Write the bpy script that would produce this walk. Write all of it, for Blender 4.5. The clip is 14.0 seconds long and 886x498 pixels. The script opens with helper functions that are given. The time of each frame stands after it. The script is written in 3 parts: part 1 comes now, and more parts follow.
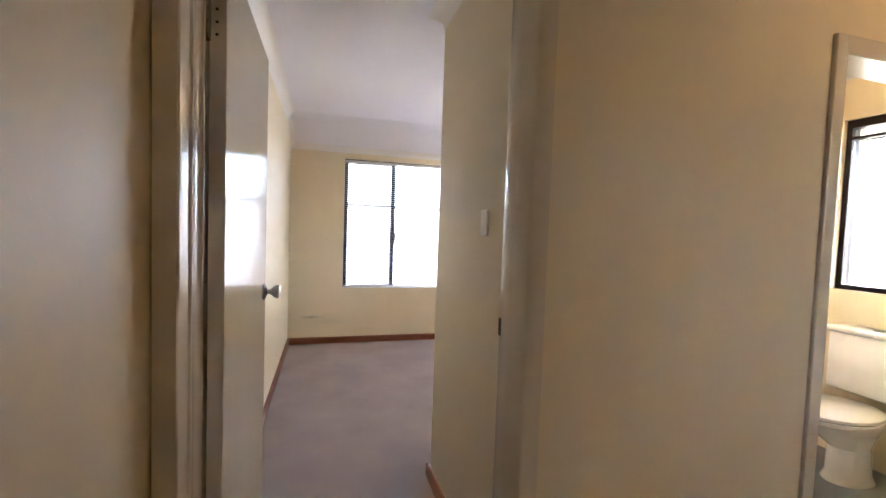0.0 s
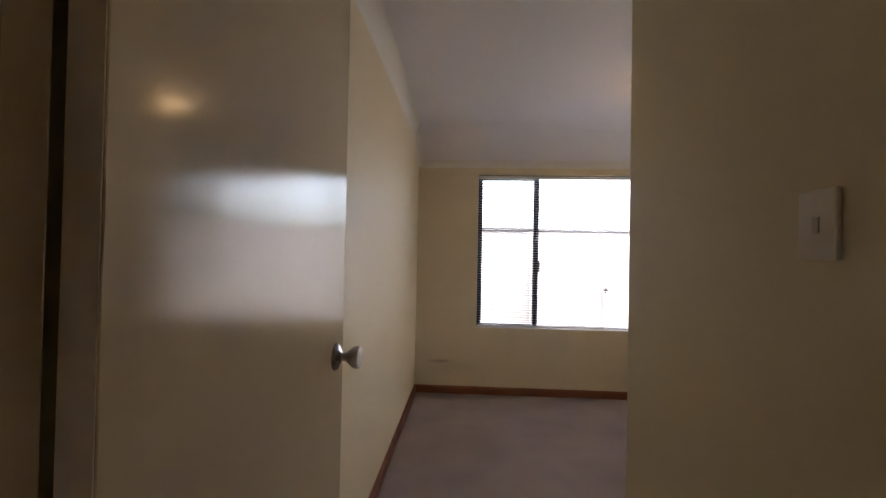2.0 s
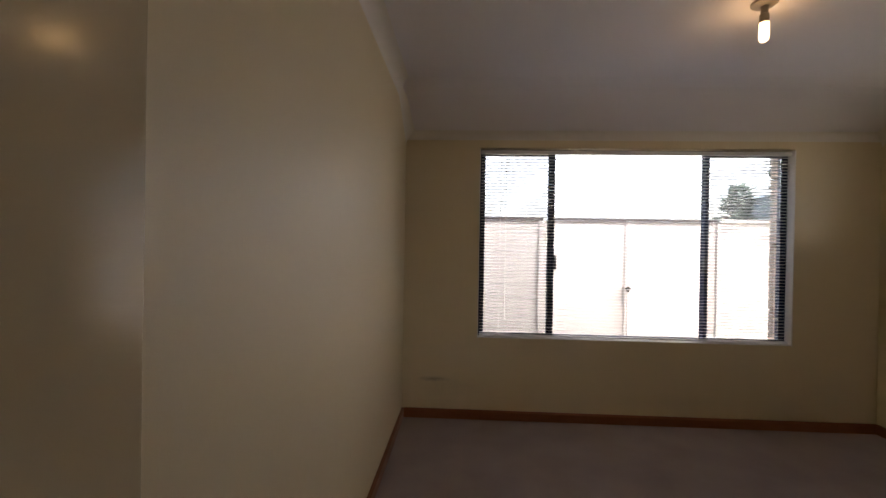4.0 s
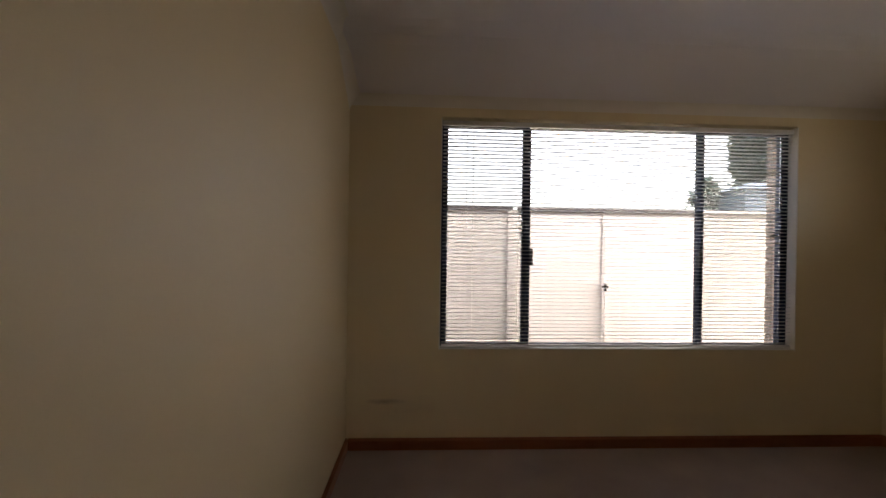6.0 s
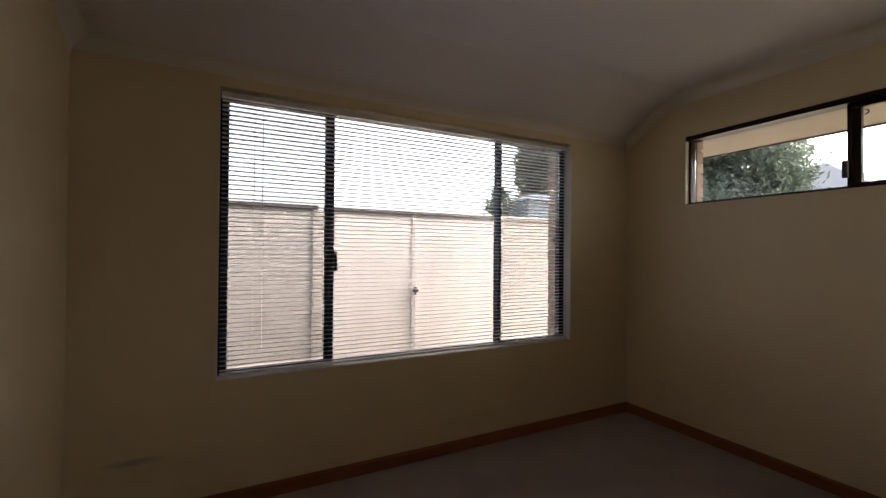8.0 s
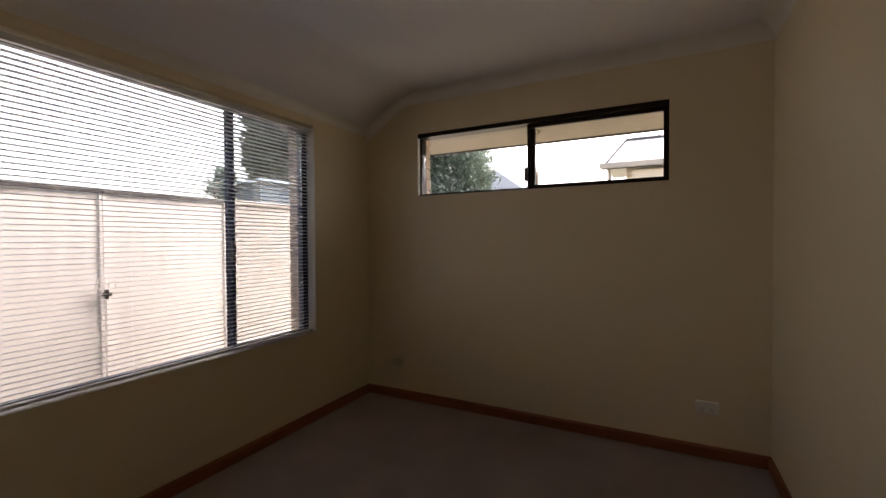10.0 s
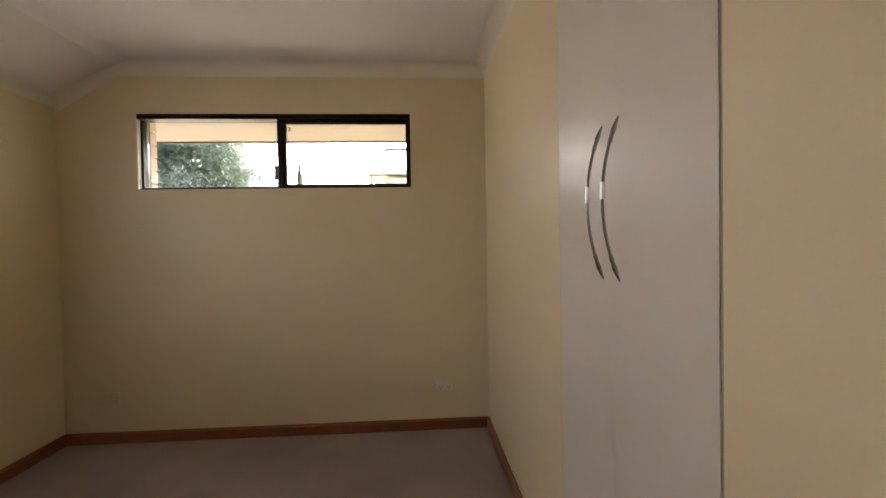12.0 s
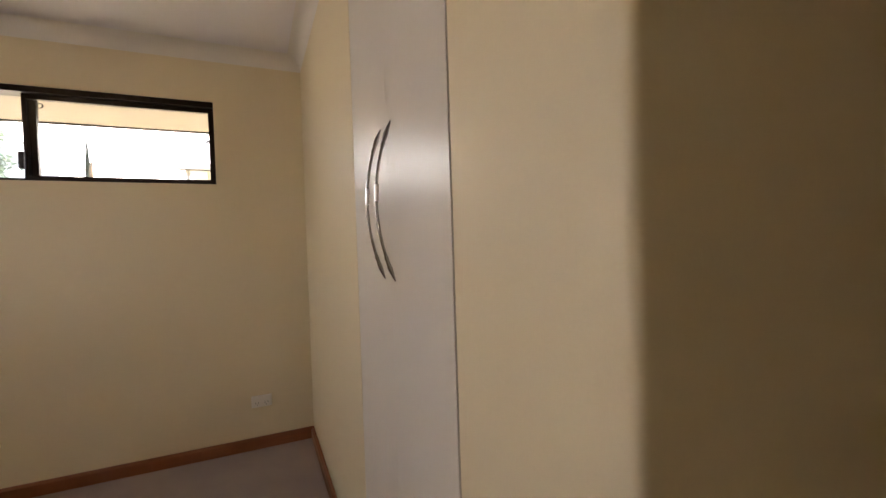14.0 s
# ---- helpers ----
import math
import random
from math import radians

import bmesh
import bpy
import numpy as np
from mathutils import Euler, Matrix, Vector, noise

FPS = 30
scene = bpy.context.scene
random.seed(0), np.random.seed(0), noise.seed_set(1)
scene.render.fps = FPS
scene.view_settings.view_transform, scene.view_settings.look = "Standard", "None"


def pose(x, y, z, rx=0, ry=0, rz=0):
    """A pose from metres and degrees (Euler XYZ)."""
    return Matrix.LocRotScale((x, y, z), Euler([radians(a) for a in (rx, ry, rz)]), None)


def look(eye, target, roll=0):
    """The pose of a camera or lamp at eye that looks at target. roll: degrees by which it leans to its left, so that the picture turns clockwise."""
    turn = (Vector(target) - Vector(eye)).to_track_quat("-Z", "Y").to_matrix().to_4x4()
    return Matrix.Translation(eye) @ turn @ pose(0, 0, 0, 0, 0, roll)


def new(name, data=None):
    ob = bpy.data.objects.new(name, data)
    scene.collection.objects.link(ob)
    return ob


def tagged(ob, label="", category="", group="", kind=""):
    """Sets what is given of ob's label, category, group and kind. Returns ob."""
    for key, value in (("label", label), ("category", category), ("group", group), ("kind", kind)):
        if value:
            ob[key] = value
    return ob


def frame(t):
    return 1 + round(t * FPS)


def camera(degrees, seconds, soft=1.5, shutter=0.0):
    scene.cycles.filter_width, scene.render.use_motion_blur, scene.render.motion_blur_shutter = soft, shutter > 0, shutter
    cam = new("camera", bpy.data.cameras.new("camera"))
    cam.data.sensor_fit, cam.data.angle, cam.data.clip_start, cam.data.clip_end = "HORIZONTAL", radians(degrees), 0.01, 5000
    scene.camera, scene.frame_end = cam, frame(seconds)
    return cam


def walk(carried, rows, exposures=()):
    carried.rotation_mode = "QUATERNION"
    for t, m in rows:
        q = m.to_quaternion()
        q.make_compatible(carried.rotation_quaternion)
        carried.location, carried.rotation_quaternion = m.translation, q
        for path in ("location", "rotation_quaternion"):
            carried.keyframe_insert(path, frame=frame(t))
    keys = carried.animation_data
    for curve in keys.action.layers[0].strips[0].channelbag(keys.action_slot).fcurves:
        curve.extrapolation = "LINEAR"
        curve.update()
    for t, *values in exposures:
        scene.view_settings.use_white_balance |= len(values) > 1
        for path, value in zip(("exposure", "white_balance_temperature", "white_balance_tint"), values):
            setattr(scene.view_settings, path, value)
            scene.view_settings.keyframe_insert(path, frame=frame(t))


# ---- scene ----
cam = camera(93.0, 14.0)
PATH = [
    (0, (0.384, -0.818, 1.319), (0.921, 1.106, 1.224), 2.0),
    (0.5, (0.401, -0.609, 1.310), (0.649, 1.375, 1.258), 0.8),
    (1, (0.399, -0.401, 1.315), (0.524, 1.595, 1.330), 0.9),
    (1.5, (0.426, -0.191, 1.297), (0.448, 1.809, 1.299), 1.1),
    (2, (0.470, 0.031, 1.297), (0.357, 2.027, 1.324), 1.1),
    (2.5, (0.500, 0.216, 1.310), (0.356, 2.210, 1.302), 1.1),
    (3, (0.475, 0.436, 1.299), (0.406, 2.435, 1.316), 1.2),
    (3.5, (0.450, 0.615, 1.308), (0.352, 2.613, 1.301), 1.0),
    (6, (0.464, 1.387, 1.254), (0.557, 3.385, 1.247), 0.8),
    (6.5, (0.476, 1.46, 1.282), (0.765, 3.439, 1.24), 0.9),
    (7, (0.526, 1.534, 1.269), (1.009, 3.474, 1.264), 0.6),
    (9.5, (0.646, 1.81, 1.251), (2.245, 3.01, 1.222), 0.3),
    (10, (0.65, 1.843, 1.26), (2.429, 2.757, 1.22), -0.4),
    (10.5, (0.649, 1.852, 1.248), (2.550, 2.472, 1.217), -0.7),
    (11, (0.667, 1.849, 1.241), (2.636, 2.198, 1.213), -0.7),
    (11.5, (0.688, 1.808, 1.248), (2.686, 1.896, 1.209), -0.5),
    (12, (0.700, 1.754, 1.250), (2.696, 1.634, 1.212), -1.0),
    (12.5, (0.691, 1.750, 1.246), (2.661, 1.408, 1.221), -1.3),
    (13, (0.690, 1.712, 1.245), (2.632, 1.236, 1.199), -1.5),
    (13.5, (0.689, 1.659, 1.249), (2.582, 1.016, 1.204), -1.9),
    (14, (0.677, 1.596, 1.246), (2.502, 0.781, 1.198), -1.8),
]
EXPOSURE = [(0, 5.8, 5450, 12), (0.5, 5.2, 5500, 12), (1.0, 4.8, 5600, 13), (2.0, 4.3, 6050, 14), (3.5, 3.6, 6450, 15), (6.0, 3.08, 6900, 16), (6.5, 2.95, 6950, 16),
            (9.5, 2.6, 6800, 17), (10.5, 2.9, 7000, 18), (11.0, 3.25, 7300, 17), (11.5, 3.8, 7200, 15), (12.5, 4.2, 7000, 15), (14, 4.35, 7000, 15)]
walk(cam, [(t, look(eye, target, roll)) for t, eye, target, roll in PATH], EXPOSURE)

# ---------------------------------------------------------------- light
world = bpy.data.worlds.new("overcast_sky")
scene.world = world
world.use_nodes = True
wn = world.node_tree.nodes
sky = wn.new("ShaderNodeTexSky")
sky.sky_type = "NISHITA"
sky.sun_disc = False
sky.sun_elevation = radians(50)
sky.sun_rotation = radians(115)
sky.air_density, sky.dust_density, sky.ozone_density = 1.0, 6.0, 1.0
wn["Background"].inputs[1].default_value = 0.15
cloud = wn.new("ShaderNodeHueSaturation")
cloud.inputs["Saturation"].default_value, cloud.inputs["Value"].default_value = 0.42, 1.1
world.node_tree.links.new(sky.outputs[0], cloud.inputs["Color"])
world.node_tree.links.new(cloud.outputs[0], wn["Background"].inputs[0])

sun = new("sun", bpy.data.lights.new("sun", "SUN"))
sun.data.energy, sun.data.angle, sun.data.color = 0.5, radians(12), (1.0, 0.95, 0.88)
sun.matrix_world = look((5.83, -2.72, 7.66), (0, 0, 0))


def bulb_light(name, x, y, z, watts, colour):
    lamp = new(name, bpy.data.lights.new(name, "POINT"))
    lamp.data.energy, lamp.data.color, lamp.data.shadow_soft_size = watts, colour, 0.035
    lamp.location = (x, y, z)
    return lamp


WARM = (1.0, 0.55, 0.2)

# ---------------------------------------------------------------- materials


def material(name, base, rough=0.5, metal=0.0, vary=0.06, scale=3.0, fine=120.0, bump=0.05, stretch=(1, 1, 1),
             coat=0.0, rand=0.0, second=None, spec=0.5):
    m = bpy.data.materials.new(name)
    m.use_nodes = True
    nt = m.node_tree
    n, link = nt.nodes, nt.links.new
    b = n["Principled BSDF"]
    b.inputs["Roughness"].default_value = rough
    b.inputs["Metallic"].default_value = metal
    b.inputs["Specular IOR Level"].default_value = spec
    b.inputs["Coat Weight"].default_value = coat
    b.inputs["Coat Roughness"].default_value = 0.12
    co = n.new("ShaderNodeTexCoord")
    mp = n.new("ShaderNodeMapping")
    mp.inputs["Scale"].default_value = stretch
    link(co.outputs["Object"], mp.inputs[0])
    big = n.new("ShaderNodeTexNoise")
    big.inputs["Scale"].default_value, big.inputs["Detail"].default_value = scale, 5
    small = n.new("ShaderNodeTexNoise")
    small.inputs["Scale"].default_value, small.inputs["Detail"].default_value = fine, 3
    for t in (big, small):
        link(mp.outputs[0], t.inputs["Vector"])
    mix = n.new("ShaderNodeMix")
    mix.data_type = "RGBA"
    dark = second or tuple(c * (1 - 2 * vary) for c in base)
    light = base if second else tuple(min(1.0, c * (1 + vary)) for c in base)
    mix.inputs["A"].default_value = (*dark, 1)
    mix.inputs["B"].default_value = (*light, 1)
    add = n.new("ShaderNodeMath")
    add.operation = "MULTIPLY_ADD"
    add.inputs[1].default_value = 0.45
    link(small.outputs["Fac"], add.inputs[0])
    half = n.new("ShaderNodeMath")
    half.operation = "MULTIPLY"
    half.inputs[1].default_value = 0.65
    link(big.outputs["Fac"], half.inputs[0])
    link(half.outputs[0], add.inputs[2])
    last = add.outputs[0]
    if rand:
        info = n.new("ShaderNodeObjectInfo")
        ra = n.new("ShaderNodeMath")
        ra.operation = "MULTIPLY_ADD"
        ra.inputs[1].default_value = rand
        link(info.outputs["Random"], ra.inputs[0])
        link(last, ra.inputs[2])
        last = ra.outputs[0]
    link(last, mix.inputs["Factor"])
    link(mix.outputs["Result"], b.inputs["Base Color"])
    if bump:
        bp = n.new("ShaderNodeBump")
        bp.inputs["Strength"].default_value = bump
        bp.inputs["Distance"].default_value = 0.004
        link(small.outputs["Fac"], bp.inputs["Height"])
        link(bp.outputs[0], b.inputs["Normal"])
    return m


def glowing(name, colour, strength):
    m = bpy.data.materials.new(name)
    m.use_nodes = True
    b = m.node_tree.nodes["Principled BSDF"]
    b.inputs["Base Color"].default_value = (0.9, 0.9, 0.88, 1)
    b.inputs["Emission Color"].default_value = (*colour, 1)
    b.inputs["Emission Strength"].default_value = strength
    return m


def glass(name, rough=0.0):
    m = bpy.data.materials.new(name)
    m.use_nodes = True
    b = m.node_tree.nodes["Principled BSDF"]
    b.inputs["Base Color"].default_value = (0.97, 0.99, 0.98, 1)
    b.inputs["Roughness"].default_value = rough
    b.inputs["Transmission Weight"].default_value = 1.0
    b.inputs["IOR"].default_value = 1.28
    return m


def leafy(name, base, second, through_share=0.4):
    """A leaf paint whose leaves let part of the light through."""
    m = material(name, base, 0.55, vary=0.3, scale=2.5, fine=14, bump=0.0, second=second)
    nt = m.node_tree
    b = nt.nodes["Principled BSDF"]
    thin = nt.nodes.new("ShaderNodeBsdfTranslucent")
    mix = nt.nodes.new("ShaderNodeMixShader")
    mix.inputs[0].default_value = through_share
    nt.links.new(b.inputs["Base Color"].links[0].from_socket, thin.inputs["Color"])
    nt.links.new(b.outputs[0], mix.inputs[1])
    nt.links.new(thin.outputs[0], mix.inputs[2])
    nt.links.new(mix.outputs[0], nt.nodes["Material Output"].inputs["Surface"])
    return m


def gauze(name):
    m = bpy.data.materials.new(name)
    m.use_nodes = True
    nt = m.node_tree
    clear = nt.nodes.new("ShaderNodeBsdfTransparent")
    mix = nt.nodes.new("ShaderNodeMixShader")
    mix.inputs[0].default_value = 0.22
    nt.nodes["Principled BSDF"].inputs["Base Color"].default_value = (0.12, 0.12, 0.12, 1)
    nt.nodes["Principled BSDF"].inputs["Roughness"].default_value = 0.8
    nt.links.new(clear.outputs[0], mix.inputs[1])
    nt.links.new(nt.nodes["Principled BSDF"].outputs[0], mix.inputs[2])
    nt.links.new(mix.outputs[0], nt.nodes["Material Output"].inputs["Surface"])
    return m


CREAM = material("cream_wall_paint", (0.77, 0.66, 0.45), 0.5, vary=0.03, scale=1.3, fine=220, bump=0.06)
CEILING = material("white_ceiling_paint", (0.82, 0.79, 0.815), 0.85, vary=0.03, scale=1.1, fine=150, bump=0.05)
CORNICE = material("white_cornice_plaster", (0.79, 0.75, 0.69), 0.55, vary=0.02, scale=2, fine=90, bump=0.02)
CARPET = material("mauve_grey_carpet", (0.45, 0.375, 0.365), 0.95, vary=0.22, scale=2.6, fine=420, bump=0.9, spec=0.1)
TILE = material("grey_floor_tile", (0.15, 0.15, 0.15), 0.3, vary=0.06, scale=3, fine=60, bump=0.02)
TIMBER = material("red_brown_timber", (0.33, 0.115, 0.042), 0.42, vary=0.2, scale=5, fine=70, bump=0.08,
                  stretch=(1, 1, 9), second=(0.17, 0.052, 0.02))
GLOSS = material("cream_gloss_enamel", (0.64, 0.525, 0.345), 0.145, vary=0.02, scale=2.0, fine=14, bump=0.014, spec=0.5)
FRAME_PAINT = material("cream_frame_enamel", (0.70, 0.62, 0.49), 0.2, vary=0.03, scale=4, fine=30, bump=0.02)
# brown that stands in for shade in the wardrobe's side gap
GAP_SHADE = material("brown_gap_shade", (0.44, 0.36, 0.25), 0.7, vary=0.1)
LAMINATE = material("white_laminate", (0.69, 0.64, 0.57), 0.36, vary=0.015, scale=1.5, fine=180, bump=0.015)
STEEL = material("brushed_steel", (0.36, 0.345, 0.33), 0.24, 1.0, vary=0.1, scale=8, fine=200, bump=0.02)
SLEEVE = material("pale_satin_metal", (0.95, 0.94, 0.92), 0.3, 1.0, vary=0.04, scale=8, fine=120, bump=0.01)
SATIN = material("satin_nickel", (0.66, 0.63, 0.59), 0.42, 0.9, vary=0.06, scale=14, fine=220, bump=0.03)
CHROME = material("worn_chrome", (0.34, 0.34, 0.36), 0.12, 1.0, vary=0.08, scale=12, fine=150, bump=0.02)
ALUMINIUM = material("dark_bronze_aluminium", (0.016, 0.009, 0.007), 0.42, vary=0.1, scale=6, fine=160, bump=0.02, spec=0.2)
NAVY = material("navy_aluminium", (0.010, 0.019, 0.048), 0.55, vary=0.1, scale=6, fine=160, bump=0.02, spec=0.12)
PLASTIC = material("white_plastic", (0.78, 0.77, 0.75), 0.35, vary=0.02, scale=9, fine=100, bump=0.0)
IVORY = material("ivory_plastic", (0.86, 0.82, 0.76), 0.4, vary=0.03, scale=9, fine=100, bump=0.0)
BATTEN = material("grey_bakelite", (0.30, 0.265, 0.22), 0.4, vary=0.05, scale=9, fine=100, bump=0.0)
BRONZE = material("dark_bronze_plate", (0.10, 0.07, 0.04), 0.35, 1.0, vary=0.2, scale=20, fine=150, bump=0.05)
BLACK = material("black_plastic", (0.015, 0.015, 0.017), 0.4, vary=0.1, scale=9, fine=100, bump=0.0)
SLAT = material("grey_white_enamelled_slat", (0.72, 0.72, 0.735), 0.3, vary=0.02, scale=5, fine=60, bump=0.0)
CERAMIC = material("white_vitreous_china", (0.76, 0.73, 0.69), 0.1, vary=0.02, scale=3, fine=30, bump=0.0)
BRICK = material("cream_clay_brick", (0.50, 0.41, 0.35), 0.85, vary=0.15, scale=9, fine=130, bump=0.3, rand=0.3,
                 second=(0.40, 0.28, 0.225))
MORTAR = material("grey_mortar", (0.42, 0.38, 0.33), 0.95, vary=0.12, scale=10, fine=160, bump=0.4)
SHEET = material("cream_painted_steel_sheet", (0.58, 0.54, 0.525), 0.45, vary=0.04, scale=1.2, fine=40, bump=0.02)
# near-black colour stands in for shade under the capping
FENCE_CAP = material("shaded_fence_capping", (0.06, 0.05, 0.05), 0.5, vary=0.08, scale=2, fine=40, bump=0.02)
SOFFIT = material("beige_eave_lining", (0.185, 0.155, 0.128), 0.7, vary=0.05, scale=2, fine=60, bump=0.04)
GUTTER = material("dark_gutter_paint", (0.022, 0.02, 0.022), 0.4, vary=0.08, scale=4, fine=60, bump=0.02)
WHITE_STEEL = material("cream_gutter_paint", (0.32, 0.29, 0.26), 0.4, vary=0.05, scale=4, fine=60, bump=0.02)
ROOF_TILE = material("grey_roof_tile", (0.075, 0.072, 0.075), 0.8, vary=0.15, scale=3, fine=50, bump=0.2)
BLUE_ROOF = material("blue_grey_steel_roof", (0.05, 0.065, 0.09), 0.75, vary=0.08, scale=3, fine=50, bump=0.05)
SHED = material("pale_blue_grey_steel", (0.10, 0.14, 0.185), 0.6, vary=0.08, scale=3, fine=50, bump=0.05)
PALE_ROOF = material("pale_steel_roof", (0.33, 0.335, 0.345), 0.5, vary=0.05, scale=3, fine=50, bump=0.05)
RENDER = material("pale_house_render", (0.62, 0.55, 0.46), 0.85, vary=0.08, scale=2, fine=60, bump=0.1)
BARK = material("grey_brown_bark", (0.16, 0.12, 0.09), 0.9, vary=0.3, scale=6, fine=60, bump=0.6)
LEAF = leafy("grey_green_leaf", (0.12, 0.16, 0.125), (0.045, 0.07, 0.052))
TEAL_LEAF = leafy("dark_green_leaf", (0.17, 0.215, 0.19), (0.10, 0.135, 0.12), 0.5)
DARK_LEAF = material("dark_cypress_leaf", (0.022, 0.036, 0.026), 0.6, vary=0.3, scale=2.5, fine=14, bump=0.0)
LIME_LEAF = material("lime_palm_leaf", (0.20, 0.25, 0.05), 0.5, vary=0.2, scale=2.5, fine=14, bump=0.0)
SOIL = material("sandy_ground", (0.26, 0.21, 0.15), 0.95, vary=0.2, scale=0.6, fine=12, bump=0.4,
                second=(0.13, 0.14, 0.07))
GLASS = glass("window_glass")
GAUZE = gauze("insect_gauze")
BULB_ON = glowing("lit_bulb_glass", (1.0, 0.70, 0.36), 0.4)



def scuffed(base, marks):
    """A copy of a paint with grey scuff marks: (x, z, half width, half height, strength) each."""
    m = base.copy()
    m.name = "scuffed_" + base.name
    nt = m.node_tree
    n, link = nt.nodes, nt.links.new
    b = n["Principled BSDF"]
    colour = b.inputs["Base Color"].links[0].from_socket
    co = n.new("ShaderNodeTexCoord")
    rough = n.new("ShaderNodeTexNoise")
    rough.inputs["Scale"].default_value, rough.inputs["Detail"].default_value = 22, 4
    link(co.outputs["Object"], rough.inputs["Vector"])
    for x, z, w, h, k in marks:
        mp = n.new("ShaderNodeMapping")
        mp.inputs["Location"].default_value = (-x / w, 0, -z / h)
        mp.inputs["Scale"].default_value = (1 / w, 0, 1 / h)
        link(co.outputs["Object"], mp.inputs[0])
        ln = n.new("ShaderNodeVectorMath")
        ln.operation = "LENGTH"
        link(mp.outputs[0], ln.inputs[0])
        fall = n.new("ShaderNodeMapRange")
        fall.inputs["From Min"].default_value, fall.inputs["From Max"].default_value = 1.0, 0.2
        fall.inputs["To Min"].default_value, fall.inputs["To Max"].default_value = 0.0, k
        link(ln.outputs["Value"], fall.inputs["Value"])
        patchy = n.new("ShaderNodeMath")
        patchy.operation = "MULTIPLY"
        link(fall.outputs[0], patchy.inputs[0])
        link(rough.outputs["Fac"], patchy.inputs[1])
        mix = n.new("ShaderNodeMix")
        mix.data_type = "RGBA"
        mix.inputs["B"].default_value = (0.16, 0.13, 0.11, 1)
        link(patchy.outputs[0], mix.inputs["Factor"])
        link(colour, mix.inputs["A"])
        colour = mix.outputs["Result"]
    link(colour, b.inputs["Base Color"])
    return m


SCUFFED = scuffed(CREAM, [(0.24, 0.295, 0.14, 0.022, 0.75), (0.36, 0.25, 0.30, 0.10, 0.22), (2.1, 0.18, 0.5, 0.07, 0.12)])

# ---------------------------------------------------------------- mesh helpers


def box(bm, x0, x1, y0, y1, z0, z1, bevel=0.0):
    m = Matrix.Translation(((x0 + x1) / 2, (y0 + y1) / 2, (z0 + z1) / 2)) @ Matrix.Diagonal((x1 - x0, y1 - y0, z1 - z0, 1))
    made = bmesh.ops.create_cube(bm, size=1, matrix=m)
    if bevel:
        edges = list({e for v in made["verts"] for e in v.link_edges})
        bmesh.ops.bevel(bm, geom=edges, offset=bevel, segments=2, affect="EDGES", profile=0.5)
    return bm


def boxed(*dims, bevel=0.0):
    return box(bmesh.new(), *dims, bevel=bevel)


def prism(bm, points, z0, z1):
    low = [bm.verts.new((x, y, z0)) for x, y in points]
    high = [bm.verts.new((x, y, z1)) for x, y in points]
    k = len(points)
    bm.faces.new(low[::-1])
    bm.faces.new(high)
    for i in range(k):
        bm.faces.new((low[i], low[(i + 1) % k], high[(i + 1) % k], high[i]))
    return bm


def sweep(bm, profile, start, end):
    """Extrude a closed profile of 3D offsets from start to end."""
    a = [bm.verts.new(Vector(start) + Vector(p)) for p in profile]
    b = [bm.verts.new(Vector(end) + Vector(p)) for p in profile]
    k = len(profile)
    bm.faces.new(a[::-1])
    bm.faces.new(b)
    for i in range(k):
        bm.faces.new((a[i], a[(i + 1) % k], b[(i + 1) % k], b[i]))
    return bm


def lathe(bm, profile, steps=24, axis="Z", at=(0, 0, 0)):
    """Turn (radius, height) pairs about an axis."""
    rings = []
    for r, h in profile:
        ring = []
        for i in range(steps):
            a = 2 * math.pi * i / steps
            c, s = max(r, 0.0002) * math.cos(a), max(r, 0.0002) * math.sin(a)
            p = {"Z": (c, s, h), "X": (h, c, s), "Y": (s, h, c)}[axis]
            ring.append(bm.verts.new(Vector(at) + Vector(p)))
        rings.append(ring)
    for a, b in zip(rings, rings[1:]):
        for i in range(steps):
            bm.faces.new((a[i], a[(i + 1) % steps], b[(i + 1) % steps], b[i]))
    bm.faces.new(rings[0][::-1])
    bm.faces.new(rings[-1])
    return bm


def tube(bm, points, radii, steps=10):
    """A round bar along points, with a radius at each."""
    rings = []
    for i, p in enumerate(points):
        a, b = points[max(0, i - 1)], points[min(len(points) - 1, i + 1)]
        d = (Vector(b) - Vector(a)).normalized()
        u = d.cross(Vector((0.31, 0.9, 0.17))).normalized()
        v = d.cross(u)
        rings.append([bm.verts.new(Vector(p) + (u * math.cos(2 * math.pi * k / steps) + v * math.sin(2 * math.pi * k / steps)) * radii[i])
                      for k in range(steps)])
    for a, b in zip(rings, rings[1:]):
        for i in range(steps):
            bm.faces.new((a[i], a[(i + 1) % steps], b[(i + 1) % steps], b[i]))
    bm.faces.new(rings[0][::-1])
    bm.faces.new(rings[-1])
    return bm


def finish(name, bm, mat, smooth=False):
    bmesh.ops.recalc_face_normals(bm, faces=bm.faces)
    me = bpy.data.meshes.new(name)
    bm.to_mesh(me)
    bm.free()
    me.materials.append(mat)
    if smooth:
        for p in me.polygons:
            p.use_smooth = True
        me.set_sharp_from_angle(angle=radians(40))
    return new(name, me)


def part(name, bm, mat, parent, label="", smooth=False):
    ob = finish(name, bm, mat, smooth)
    ob.parent = parent
    ob.matrix_parent_inverse = parent.matrix_world.inverted()
    if label:
        ob["label"] = label
    return ob


def thing(name, label, category, group="", kind=""):
    return tagged(new(name), label, category, group, kind)


def setting(name, bm, mat, label, category, smooth=False):
    return tagged(finish(name, bm, mat, smooth), label, category, kind="structure")


